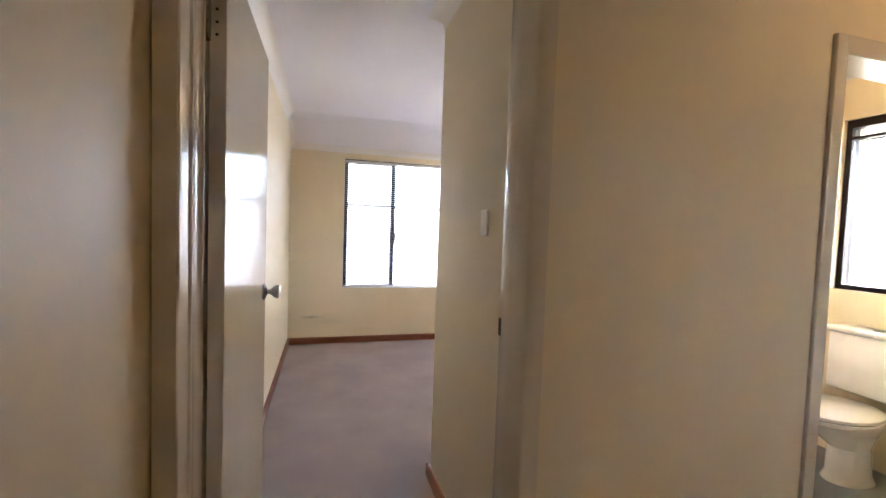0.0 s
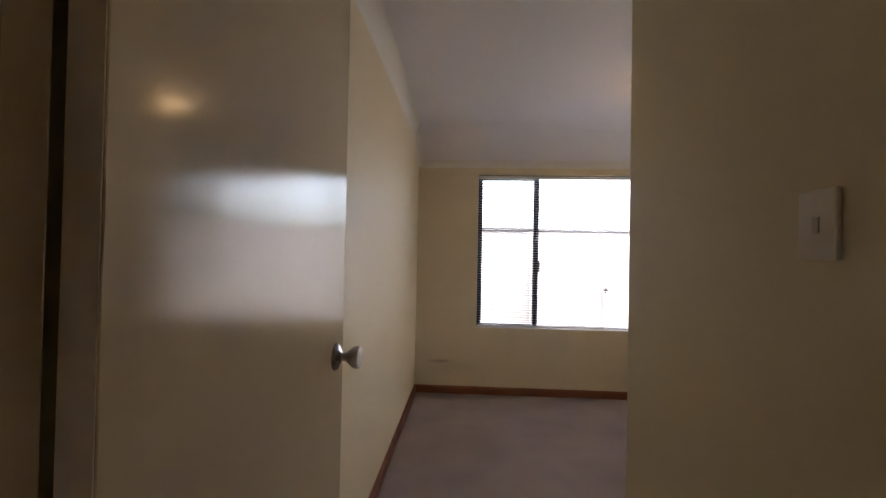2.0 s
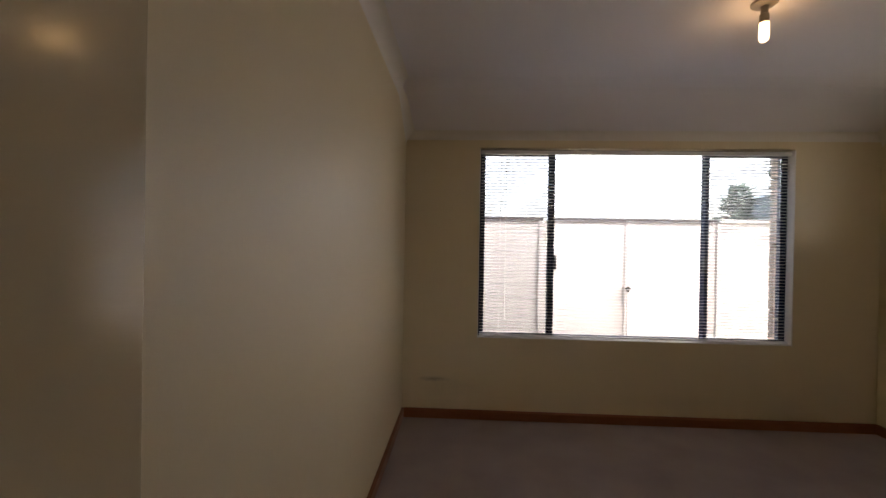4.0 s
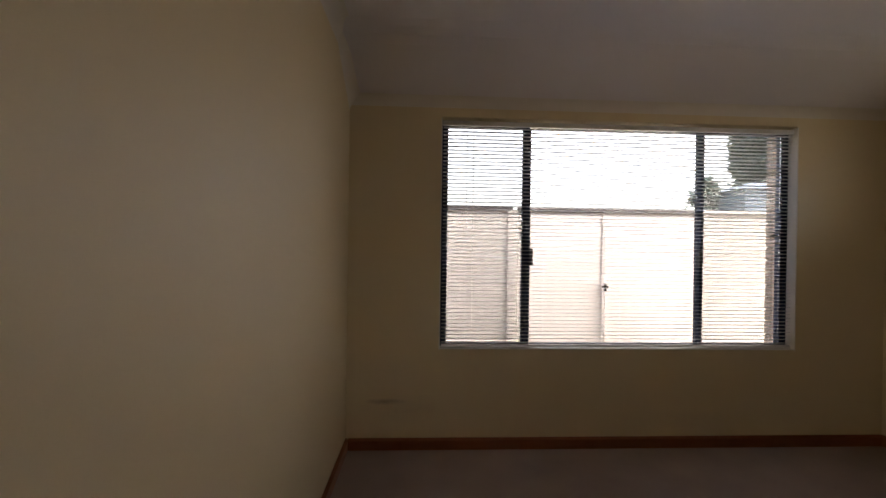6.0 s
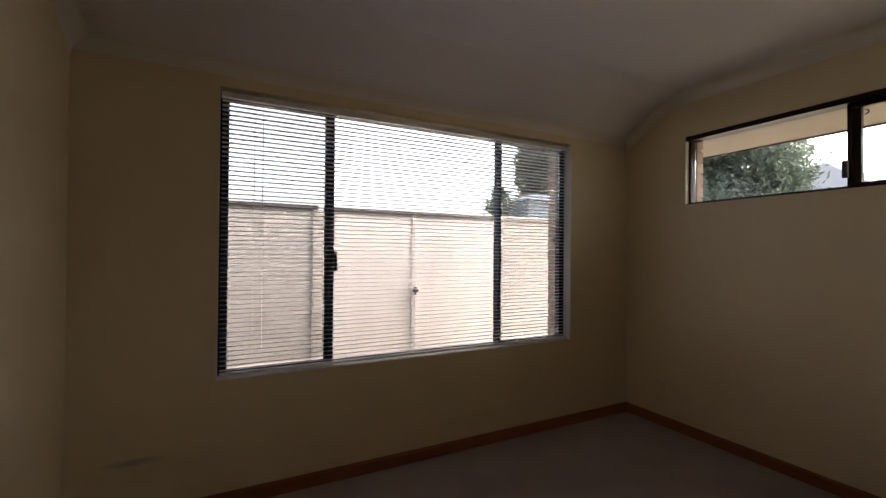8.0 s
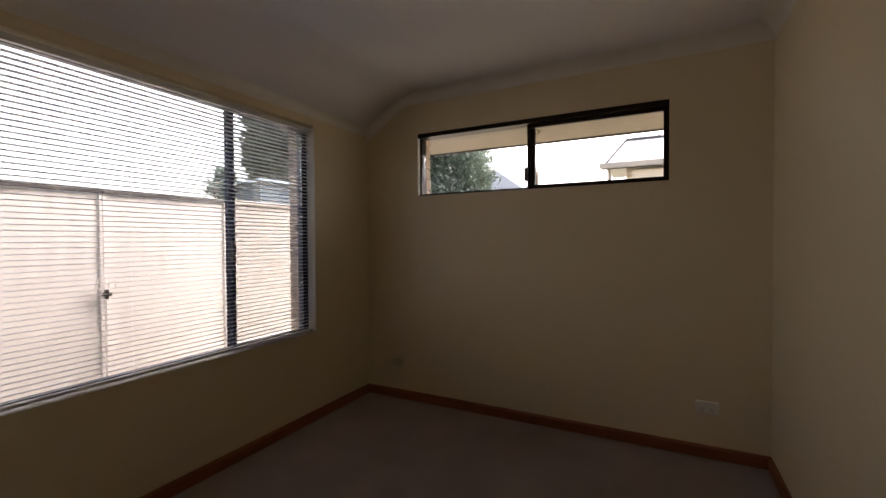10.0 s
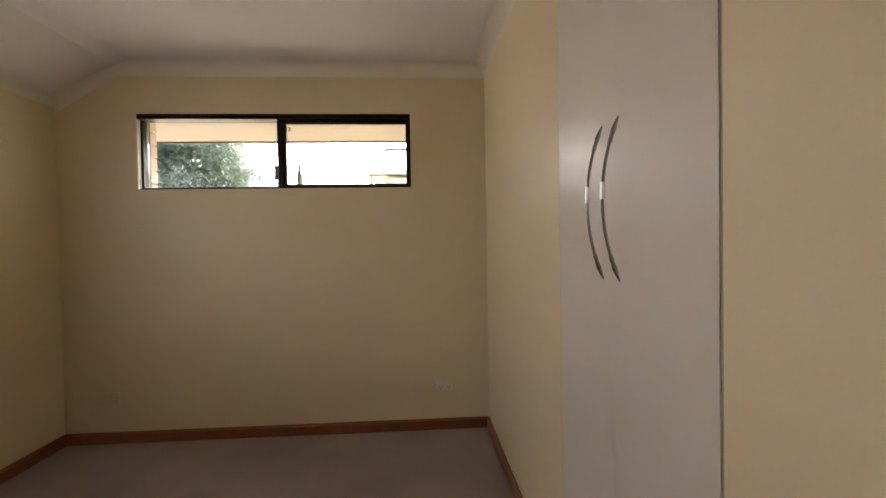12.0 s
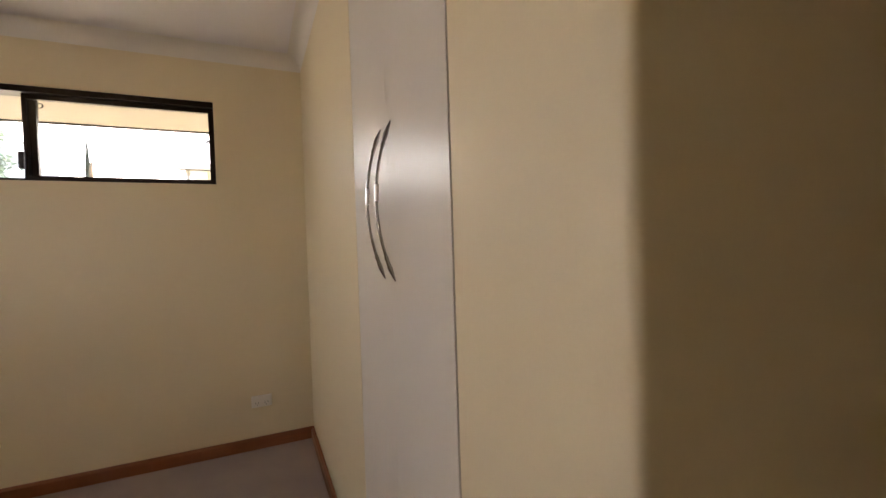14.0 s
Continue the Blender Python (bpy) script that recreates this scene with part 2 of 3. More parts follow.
def wall_with_holes(bm, axis, lo, hi, z0, z1, near, far, holes):
    """A wall along axis from lo to hi, near to far thick, with holes (a0, a1, z0, z1) through it."""
    def put(a0, a1, b0, b1):
        if a1 - a0 > 1e-4 and b1 - b0 > 1e-4:
            if axis == "x":
                box(bm, a0, a1, near, far, b0, b1)
            else:
                box(bm, near, far, a0, a1, b0, b1)
    at = lo
    for a0, a1, b0, b1 in sorted(holes):
        put(at, a0, z0, z1)
        put(a0, a1, z0, b0)
        put(a0, a1, b1, z1)
        at = a1
    put(at, hi, z0, z1)
    return bm


# ---------------------------------------------------------------- the plan
RIGHT = 3.48          # bedroom's right wall
FAR = 4.0             # window wall
ROBE = 1.295           # wall with the wardrobe
NIB = 0.942            # end wall of the passage inside the door
DOOR_IN, DOOR_OUT = 0.40, 0.23
CEIL, LOW, BEND = 2.40, 2.165, 3.62
TOP = 2.62
BW = (0.57, 2.876, 0.62, 2.066)     # large window
SW = (1.79, 3.513, 1.608, 2.087)    # high window
WW = (0.46, 1.08, 1.03, 2.08)      # toilet window
HW = (2.35, 2.66, 1.4, 1.82)       # hall window behind the walker, unseen, added to let daylight in
R0, R1, RTOP = 1.306, 2.035, 2.26  # wardrobe opening

setting("wall_left", boxed(-0.11, 0, DOOR_IN, FAR + 0.1, -0.02, TOP), CREAM, "smooth cream painted plaster wall", "wall")
setting("wall_window", wall_with_holes(bmesh.new(), "x", 0, RIGHT, -0.02, TOP, FAR, FAR + 0.1, [BW]), SCUFFED,
        "cream painted plaster wall round the large window", "wall")
setting("wall_right", wall_with_holes(bmesh.new(), "y", -1.45, FAR + 0.1, -0.02, TOP, RIGHT, RIGHT + 0.1,
                                      [SW, WW]), CREAM,
        "cream painted plaster wall with a high window", "wall")

# wardrobe wall with a rounded plaster corner at the passage
r = 0.014
corner = [(NIB + r - r * math.sin(a), ROBE - r + r * math.cos(a)) for a in [i * math.pi / 16 for i in range(9)]]
bm = prism(bmesh.new(), corner + [(NIB, DOOR_IN), (NIB + 0.11, DOOR_IN), (NIB + 0.11, ROBE - 0.11), (R0, ROBE - 0.11), (R0, ROBE)], -0.02, TOP)
setting("wall_passage", bm, CREAM, "cream plaster wall with a rounded outer corner", "wall", smooth=True)
bm = boxed(R1, RIGHT, ROBE - 0.11, ROBE, -0.02, TOP)
box(bm, R0, R1, ROBE - 0.11, ROBE, RTOP, TOP)
setting("wall_robe", bm, CREAM, "cream plaster wall beside the built-in wardrobe", "wall")

# door wall, hall and toilet room
DH = 2.07
bm = wall_with_holes(bmesh.new(), "x", -0.11, NIB + 0.11, -0.02, TOP, DOOR_OUT, DOOR_IN, [(0.04, 0.934, -0.02, DH)])
setting("wall_door", bm, CREAM, "cream plaster wall round the bedroom door", "wall")
bm = wall_with_holes(bmesh.new(), "x", NIB + 0.11, RIGHT, -0.02, TOP, DOOR_OUT, DOOR_OUT + 0.11, [(2.045, 2.825, -0.02, 2.0)])
setting("wall_hall_north", bm, CREAM, "cream plaster hall wall with a toilet doorway", "wall")
setting("wall_hall_west", boxed(-0.11, 0.02, -1.45, DOOR_OUT, -0.02, TOP), CREAM, "cream plaster wall at the end of the hall", "wall")
setting("wall_hall_south", wall_with_holes(bmesh.new(), "x", -0.11, RIGHT + 0.1, -0.02, TOP, -1.56, -1.45, [HW]), CREAM, "cream plaster hall wall", "wall")
setting("wall_toilet_west", boxed(1.86, 1.95, DOOR_OUT + 0.11, ROBE - 0.11, -0.02, TOP), CREAM, "cream plaster toilet room wall", "wall")

setting("floor", boxed(-0.11, RIGHT + 0.1, -1.56, FAR + 0.1, -0.14, 0.0), CARPET, "mauve-grey cut pile carpet", "carpet")
setting("floor_toilet", boxed(1.95, RIGHT, DOOR_OUT + 0.11, ROBE - 0.11, 0.0, 0.008), TILE, "grey toilet room floor tiles", "floor")

bm = bmesh.new()
sweep(bm, [(0, -1.56, CEIL), (0, BEND - 0.12, CEIL), (0, BEND - 0.06, CEIL - 0.009), (0, BEND, CEIL - 0.022), (0, BEND + 0.06, CEIL - 0.048), (0, BEND + 0.12, CEIL - 0.08), (0, FAR, LOW), (0, FAR, TOP), (0, -1.56, TOP)], (0.0, 0, 0), (RIGHT, 0, 0))
setting("ceiling", bm, CEILING, "white painted ceiling, raked down towards the window", "ceiling")

# cove cornices
COVE = 0.078


def cove(name, start, end, inward, drop=(0, 0, -1), size=1.0, mitre=((0, 0, 0), (0, 0, 0))):
    """A cove from start to end; mitre pushes the ends on by the cove's width for an outer corner."""
    n, d = Vector(inward) * size, Vector(drop) * size
    pts = [Vector((0, 0, 0))]
    pts += [n * (COVE - COVE * math.sin(a)) + d * (COVE - COVE * math.cos(a)) for a in [i * math.pi / 14 for i in range(8)]]
    out = bmesh.new()
    rings = []
    for end_at, push in zip((start, end), mitre):
        rings.append([out.verts.new(Vector(end_at) + p + Vector(push) * p.dot(Vector(inward))) for p in pts])
    out.faces.new(rings[0][::-1])
    out.faces.new(rings[1])
    for i in range(len(pts)):
        j = (i + 1) % len(pts)
        out.faces.new((rings[0][i], rings[0][j], rings[1][j], rings[1][i]))
    return setting(name, out, CORNICE, "white cove plaster cornice", "cornice", smooth=True)


slope = Vector((0, FAR - BEND, LOW - CEIL))
cove("cornice_1", (0, DOOR_IN, CEIL), (0, BEND, CEIL), (1, 0, 0))
cove("cornice_2", (0, BEND, CEIL), (0, FAR, LOW), (1, 0, 0))
cove("cornice_3", (RIGHT, ROBE, CEIL), (RIGHT, BEND, CEIL), (-1, 0, 0))
cove("cornice_4", (RIGHT, BEND, CEIL), (RIGHT, FAR, LOW), (-1, 0, 0))
cove("cornice_5", (0, FAR, LOW), (RIGHT, FAR, LOW), (0, -0.86, 0.51), size=0.55)
cove("cornice_6", (NIB, ROBE, CEIL), (RIGHT, ROBE, CEIL), (0, 1, 0), mitre=((-1, 0, 0), (0, 0, 0)))
cove("cornice_7", (NIB, DOOR_IN, CEIL), (NIB, ROBE, CEIL), (-1, 0, 0), mitre=((0, 0, 0), (0, 1, 0)))
cove("cornice_8", (RIGHT, DOOR_OUT + 0.11, CEIL), (RIGHT, ROBE - 0.11, CEIL), (-1, 0, 0))

# skirting with a chamfered top edge
SK, ST = 0.07, 0.017


def skirting(name, a, b, inward):
    n = Vector((*inward, 0))
    pts = [Vector((0, 0, 0)), n * ST, n * ST + Vector((0, 0, SK - 0.012)), n * ST * 0.45 + Vector((0, 0, SK)), Vector((0, 0, SK))]
    out = bmesh.new()
    sweep(out, [tuple(p) for p in pts], (*a, 0), (*b, 0))
    return setting(name, out, TIMBER, "red-brown stained timber skirting board", "skirting board")


skirting("baseboard_1", (0, DOOR_IN), (0, FAR), (1, 0))
skirting("baseboard_2", (ST, FAR), (RIGHT - ST, FAR), (0, -1))
skirting("baseboard_3", (RIGHT, ROBE), (RIGHT, FAR), (-1, 0))
skirting("baseboard_4", (R1 + 0.02, ROBE), (RIGHT - ST, ROBE), (0, 1))
skirting("baseboard_5", (NIB - ST, ROBE), (R0 - 0.02, ROBE), (0, 1))
skirting("baseboard_6", (NIB, DOOR_IN + 0.03), (NIB, ROBE), (-1, 0))

# ---------------------------------------------------------------- door and frame
frame_1 = thing("door_frame", "cream enamelled door frame with rounded stops", "door frame", kind="structure")


def jamb(x, s):
    """Profile of one jamb; s is 1 on the hinge side and -1 on the latch side."""
    if s > 0:
        p = [(-0.05, -0.017), (-0.003, -0.017), (0.000, -0.014), (0.001, -0.009), (0.005, 0.038), (0.007, 0.040), (0.0095, 0.043), (0.0108, 0.047),
             (0.0110, 0.051), (0.0095, 0.055), (0.0140, 0.097), (0.0160, 0.099), (0.0185, 0.102), (0.0195, 0.106), (0.0190, 0.110), (0.017, 0.115), (0.013, 0.120), (0.006, 0.124)]
    else:
        p = [(-0.05, -0.017), (-0.002, -0.017), (0.004, -0.012), (0.006, -0.006), (0.019, 0.036), (0.019, 0.05),
             (0.019, 0.054), (0.021, 0.060), (0.021, 0.112), (0.018, 0.120), (0.010, 0.124)]
    p += [(0.0, 0.126), (0.0, 0.172), (-0.004, 0.178), (-0.03, 0.178), (-0.03, 0.10), (-0.05, 0.10)]
    return [(x + s * u, DOOR_OUT + v) for u, v in p]


part("jamb", prism(bmesh.new(), jamb(0.075, 1), 0, 2.06), FRAME_PAINT, frame_1, smooth=True)
part("jamb", prism(bmesh.new(), jamb(0.919, -1), 0, 2.06), FRAME_PAINT, frame_1, smooth=True)
part("head", boxed(0.04, 0.959, DOOR_OUT - 0.017, DOOR_IN + 0.008, 2.04, 2.10, bevel=0.004), FRAME_PAINT, frame_1)
strike = part("strike_plate", boxed(0.915, 0.9205, 0.383, 0.404, 0.990, 1.046, bevel=0.002), BRONZE, frame_1, "dark worn strike plate")
part("strike_hole", boxed(0.9135, 0.9165, 0.385, 0.398, 1.0, 1.034), BLACK, strike)

door_1 = thing("door_1", "cream gloss flush door standing open", "door", kind="structure")
LX = 0.126
# thin pale strip added so the leaf's edge looks lit from the hall
part("hinge_edge", boxed(LX - 0.0395, LX - 0.0015, 0.4079, 0.4095, 0.017, 2.028), CORNICE, door_1, "hinge edge, pale to stand in for hall light")
part("leaf", boxed(LX - 0.041, LX, 0.409, 1.205, 0.015, 2.03, bevel=0.0025), GLOSS, door_1)
KY, KZ = 1.137, 1.020
rose = part("rosette", lathe(bmesh.new(), [(0.0, 0.0), (0.036, 0.0), (0.036, 0.004), (0.031, 0.010), (0.018, 0.014), (0.013, 0.018), (0.0, 0.018)], 32, "X",
                             (LX, KY, KZ)), CHROME, door_1, "round chrome door rosette", smooth=True)
part("door_knob", lathe(bmesh.new(), [(0.0, 0.014), (0.011, 0.014), (0.012, 0.03), (0.018, 0.037), (0.027, 0.048), (0.030, 0.058), (0.028, 0.066), (0.020, 0.070), (0.0, 0.071)],
                        32, "X", (LX, KY, KZ)), SATIN, rose, "satin steel tapered door knob", smooth=True)
part("latch_plate", boxed(LX - 0.03, LX - 0.008, 1.2045, 1.2065, KZ - 0.03, KZ + 0.03), CHROME, door_1)
for hz in (0.22, 1.83):
    hinge = part("hinge", lathe(bmesh.new(), [(0.0, hz - 0.05), (0.006, hz - 0.05), (0.006, hz + 0.05), (0.0, hz + 0.05)], 12, "Z", (0.080, 0.406, 0)),
                 STEEL, door_1, "steel butt hinge", smooth=True)
    part("hinge_leaf", boxed(0.0755, 0.0895, 0.368, 0.408, hz - 0.05, hz + 0.05), STEEL, hinge)
    for sz in (-0.032, 0.0, 0.032):
        part("screw", lathe(bmesh.new(), [(0.0, 0.0), (0.004, 0.0), (0.004, 0.0015), (0.0, 0.0015)], 10, "Y", (0.103, 0.4075, hz + sz)), BLACK, hinge)

# toilet doorway frame
frame_2 = thing("door_frame", "pale enamelled frame of the toilet doorway", "door frame", kind="structure")
for x0, x1 in ((2.012, 2.067), (2.803, 2.86)):
    part("jamb", boxed(x0, x1, DOOR_OUT - 0.015, DOOR_OUT + 0.125, 0, 2.02, bevel=0.005), FRAME_PAINT, frame_2)
part("head", boxed(2.067, 2.803, DOOR_OUT - 0.015, DOOR_OUT + 0.125, 1.955, 2.02, bevel=0.005), FRAME_PAINT, frame_2)


# ---------------------------------------------------------------- switch plates
def wall_plate(name, label, category, at, turn, w, h, mat, rockers, holes=False):
    ob = thing(name, label, category)
    plate = part("plate", boxed(-w / 2, w / 2, -0.009, 0, -h / 2, h / 2, bevel=0.003), mat, ob)
    for dx, dz in rockers:
        part("rocker", boxed(dx - 0.006, dx + 0.006, -0.0105, -0.008, dz - 0.011, dz + 0.011, bevel=0.002), mat, plate)
    if holes:
        for cx in (-0.026, 0.026):
            b = bmesh.new()
            for ox, oz in ((-0.008, 0.0), (0.008, 0.0), (0.0, -0.014)):
                box(b, cx + ox - 0.0015, cx + ox + 0.0015, -0.0096, -0.008, oz - 0.012, oz - 0.004)
            part("socket_slots", b, BLACK, plate)
    ob.matrix_basis = pose(*at, 0, 0, turn)
    return ob


wall_plate("light_switch", "ivory plastic light switch beside the door", "light switch", (NIB, 0.617, 1.346), -90, 0.062, 0.094, IVORY, [(0, 0)])
YELLOWED = material("yellowed_plastic", (0.74, 0.645, 0.47), 0.4, vary=0.05, scale=9, fine=100, bump=0.0)
wall_plate("power_outlet", "yellowed double power outlet under the high window", "power outlet", (RIGHT, 3.72, 0.287), -90, 0.115, 0.072, YELLOWED,
           [(-0.045, 0.02), (0.045, 0.02)])
wall_plate("power_outlet", "ivory double power outlet above the skirting", "power outlet", (RIGHT, 1.595, 0.289), -90, 0.115, 0.072, IVORY,
           [(-0.045, 0.02), (0.045, 0.02)], True)

# ---------------------------------------------------------------- wardrobe
robe = thing("wardrobe", "white laminate built-in wardrobe, closed", "wardrobe")
part("carcass", wall_with_holes(bmesh.new(), "x", NIB + 0.12, 1.85, 0.002, RTOP + 0.1, 0.45, ROBE - 0.115, []), LAMINATE, robe)
MIDX = (R0 + R1) / 2
# strip added in the shadow gap, browned to the gap's shaded tone
part("gap_strip", boxed(R0 + 0.0005, R0 + 0.0085, ROBE - 0.05, ROBE - 0.0025, 0.012, RTOP - 0.004), GAP_SHADE, robe)
for x0, x1, hx in ((R0 + 0.009, MIDX - 0.0002, MIDX - 0.0425), (MIDX + 0.0002, R1 - 0.001, MIDX + 0.0425)):
    leaf = part("door", boxed(x0, x1, ROBE - 0.018, ROBE - 0.0005, 0.012, RTOP - 0.004), LAMINATE, robe)
    lo_h, hi_h, n_h = 1.149, 1.526, 48
    pts, rad = [], []
    for i in range(n_h + 1):
        u = 2 * i / n_h - 1
        e = 1 - abs(u)                      # 0 at the tips, 1 in the middle
        pts.append((hx, ROBE + 0.0012 + 0.040 * (1 - u * u), lo_h + (hi_h - lo_h) * i / n_h))
        if e < 0.17:
            rad.append(0.001 + 0.0052 * (e / 0.17) ** 0.8)
        elif e < 0.27:
            rad.append(0.0062 - 0.024 * (e - 0.17))
        elif e < 0.32:
            rad.append(0.0056)
        else:
            rad.append(0.0036)
    part("grip_sleeve", tube(bmesh.new(), pts[24:30], [0.0052] * 6, 14), SLEEVE, leaf, "pale satin sleeve on the handle", smooth=True)
    part("handle", tube(bmesh.new(), pts, rad, 14), STEEL, leaf, "brushed steel bow handle with pointed ends", smooth=True)


# ---------------------------------------------------------------- windows
def frame_bars(x0, x1, z0, z1, y0, y1, w, sides="lrtb", foot=None):
    b = bmesh.new()
    foot = foot or w
    if "l" in sides:
        box(b, x0, x0 + w, y0, y1, z0, z1)
    if "r" in sides:
        box(b, x1 - w, x1, y0, y1, z0, z1)
    if "t" in sides:
        box(b, x0 + w, x1 - w, y0, y1, z1 - w, z1)
    if "b" in sides:
        box(b, x0 + w, x1 - w, y0, y1, z0, z0 + foot)
    return b


def pane(parent, x0, x1, z0, z1, y):
    ob = part("pane", boxed(x0, x1, y - 0.002, y + 0.002, z0, z1), GLASS, parent)
    ob.visible_shadow = False
    return ob


def latch(parent, x, y, z):
    b = boxed(x - 0.011, x + 0.011, y - 0.024, y, z - 0.055, z + 0.055, bevel=0.004)
    box(b, x - 0.006, x + 0.006, y - 0.034, y - 0.022, z - 0.02, z + 0.045, bevel=0.003)
    return part("latch", b, BLACK, parent)


window_1 = thing("window_1", "dark navy aluminium sliding window, three panes", "window", kind="structure")
wx0, wx1, wz0, wz1 = BW
FY = 4.07
part("window_frame", frame_bars(wx0, wx1, wz0, wz1, FY, FY + 0.075, 0.022, foot=0.014), NAVY, window_1)
M1, M2 = 1.128, 2.302
for x0, x1 in ((wx0 + 0.022, M1 + 0.022), (M2 - 0.022, wx1 - 0.022)):
    sash = part("sash", frame_bars(x0, x1, wz0 + 0.014, wz1 - 0.022, FY + 0.002, FY + 0.03, 0.022, foot=0.014), NAVY, window_1)
    pane(sash, x0 + 0.022, x1 - 0.022, wz0 + 0.028, wz1 - 0.05, FY + 0.016)
    part("insect_screen", boxed(x0 + 0.02, x1 - 0.02, FY + 0.066, FY + 0.067, wz0 + 0.03, wz1 - 0.03), GAUZE, window_1)
for x in (M1, M2):
    part("mullion", boxed(x - 0.022, x + 0.022, FY + 0.034, FY + 0.062, wz0 + 0.014, wz1 - 0.022), NAVY, window_1)
pane(window_1, M1 + 0.02, M2 - 0.02, wz0 + 0.014, wz1 - 0.022, FY + 0.05)
latch(window_1, M1 + 0.026, FY, 1.20)
latch(window_1, M2 - 0.026, FY, 1.20)
part("window_sill", boxed(wx0 + 0.002, wx1 - 0.002, FAR + 0.001, FY, wz0 - 0.012, wz0 + 0.004), PLASTIC, window_1, "white painted sill")

# strips added over the cream reveals, their pale colour standing in for daylight
REVEAL = material("pale_lit_reveal", (0.82, 0.79, 0.74), 0.4, vary=0.03, scale=6, fine=90, bump=0.02)
part("lit_reveal_strip", boxed(wx1 - 0.003, wx1 + 0.004, FAR - 0.001, FY - 0.001, wz0 - 0.006, wz1 - 0.004), REVEAL, window_1, "added pale reveal strip standing in for outside light")
part("lit_reveal_strip", boxed(wx0 - 0.004, wx0 + 0.003, FAR - 0.001, FY - 0.001, wz0 - 0.006, wz1 - 0.004), REVEAL, window_1, "added pale reveal strip standing in for outside light")

window_2 = thing("window_2", "dark bronze aluminium high sliding window", "window", kind="structure")
sy0, sy1, sz0, sz1 = SW
FX = RIGHT + 0.035


def bars_y(y0, y1, z0, z1, x0, x1, w, wt=None):
    b = bmesh.new()
    wt = wt or w
    box(b, x0, x1, y0, y0 + w, z0, z1)
    box(b, x0, x1, y1 - w, y1, z0, z1)
    box(b, x0, x1, y0 + w, y1 - w, z1 - wt, z1)
    box(b, x0, x1, y0 + w, y1 - w, z0, z0 + w)
    return b


def pane_y(parent, y0, y1, z0, z1, x):
    ob = part("pane", boxed(x - 0.002, x + 0.002, y0, y1, z0, z1), GLASS, parent)
    ob.visible_shadow = False
    return ob


part("window_frame", bars_y(sy0, sy1, sz0, sz1, FX, FX + 0.075, 0.016, 0.03), ALUMINIUM, window_2)
part("head_bar", boxed(RIGHT + 0.001, FX, sy0 + 0.001, sy1 - 0.001, sz1 - 0.032, sz1 - 0.001), ALUMINIUM, window_2)
part("sill_bar", boxed(RIGHT + 0.012, FX, sy0 + 0.001, sy1 - 0.001, sz0 + 0.001, sz0 + 0.008), ALUMINIUM, window_2)
SM = 2.632
# the same added pale strip on the high window's far reveal
part("lit_reveal_strip", boxed(RIGHT - 0.001, FX - 0.001, sy1 - 0.003, sy1 + 0.004, sz0 + 0.001, sz1 - 0.033), REVEAL, window_2, "added pale reveal strip standing in for outside light")
part("mullion", boxed(FX + 0.034, FX + 0.062, SM - 0.022, SM + 0.022, sz0 + 0.02, sz1 - 0.03), ALUMINIUM, window_2)
sash = part("sash", bars_y(sy0 + 0.012, SM + 0.024, sz0 + 0.012, sz1 - 0.03, FX + 0.002, FX + 0.03, 0.018, 0.026), ALUMINIUM, window_2)
pane_y(sash, sy0 + 0.03, SM + 0.006, sz0 + 0.03, sz1 - 0.056, FX + 0.016)
pane_y(window_2, SM + 0.02, sy1 - 0.02, sz0 + 0.02, sz1 - 0.03, FX + 0.048)
b = boxed(FX - 0.022, FX + 0.002, SM + 0.016, SM + 0.040, sz0 + 0.06, sz0 + 0.15, bevel=0.004)
part("latch", b, BLACK, window_2)
b = bmesh.new()
tube(b, [(FX - 0.002, SM - 0.046 - 0.016 * math.sin(a), sz1 - 0.09 + 0.012 * math.cos(a)) for a in [i * math.pi / 8 for i in range(9)]], [0.003] * 9, 8)
part("pull_ring", b, BLACK, window_2)

window_3 = thing("window_3", "dark framed toilet room window", "window", kind="structure")
ty0, ty1, tz0, tz1 = WW
part("window_frame", bars_y(ty0, ty1, tz0, tz1, FX, FX + 0.07, 0.03, 0.05), ALUMINIUM, window_3)
part("transom", boxed(FX, FX + 0.06, ty0 + 0.03, ty1 - 0.03, tz1 - 0.12, tz1 - 0.105), ALUMINIUM, window_3)
pane_y(window_3, ty0 + 0.03, ty1 - 0.03, tz0 + 0.03, tz1 - 0.05, FX + 0.03)

# out of view; added as the source of the hall's daylight
window_4 = thing("window_4", "unseen aluminium framed window added to light the hall", "window", kind="structure")
part("window_frame", frame_bars(*HW, -1.62, -1.565, 0.03), ALUMINIUM, window_4)
pane(window_4, HW[0] + 0.03, HW[1] - 0.03, HW[2] + 0.03, HW[3] - 0.03, -1.59)

# ---------------------------------------------------------------- venetian blind
blind = thing("venetian_blind", "pale grey aluminium venetian blind with open slats, lowered", "blind")
BY = 4.034
part("head_rail", boxed(wx0 + 0.008, wx1 - 0.008, BY - 0.014, BY + 0.014, wz1 - 0.042, wz1 - 0.014, bevel=0.002), SLAT, blind)
part("bottom_rail", boxed(wx0 + 0.012, wx1 - 0.012, BY - 0.013, BY + 0.013, wz0 + 0.012, wz0 + 0.026, bevel=0.003), SLAT, blind)
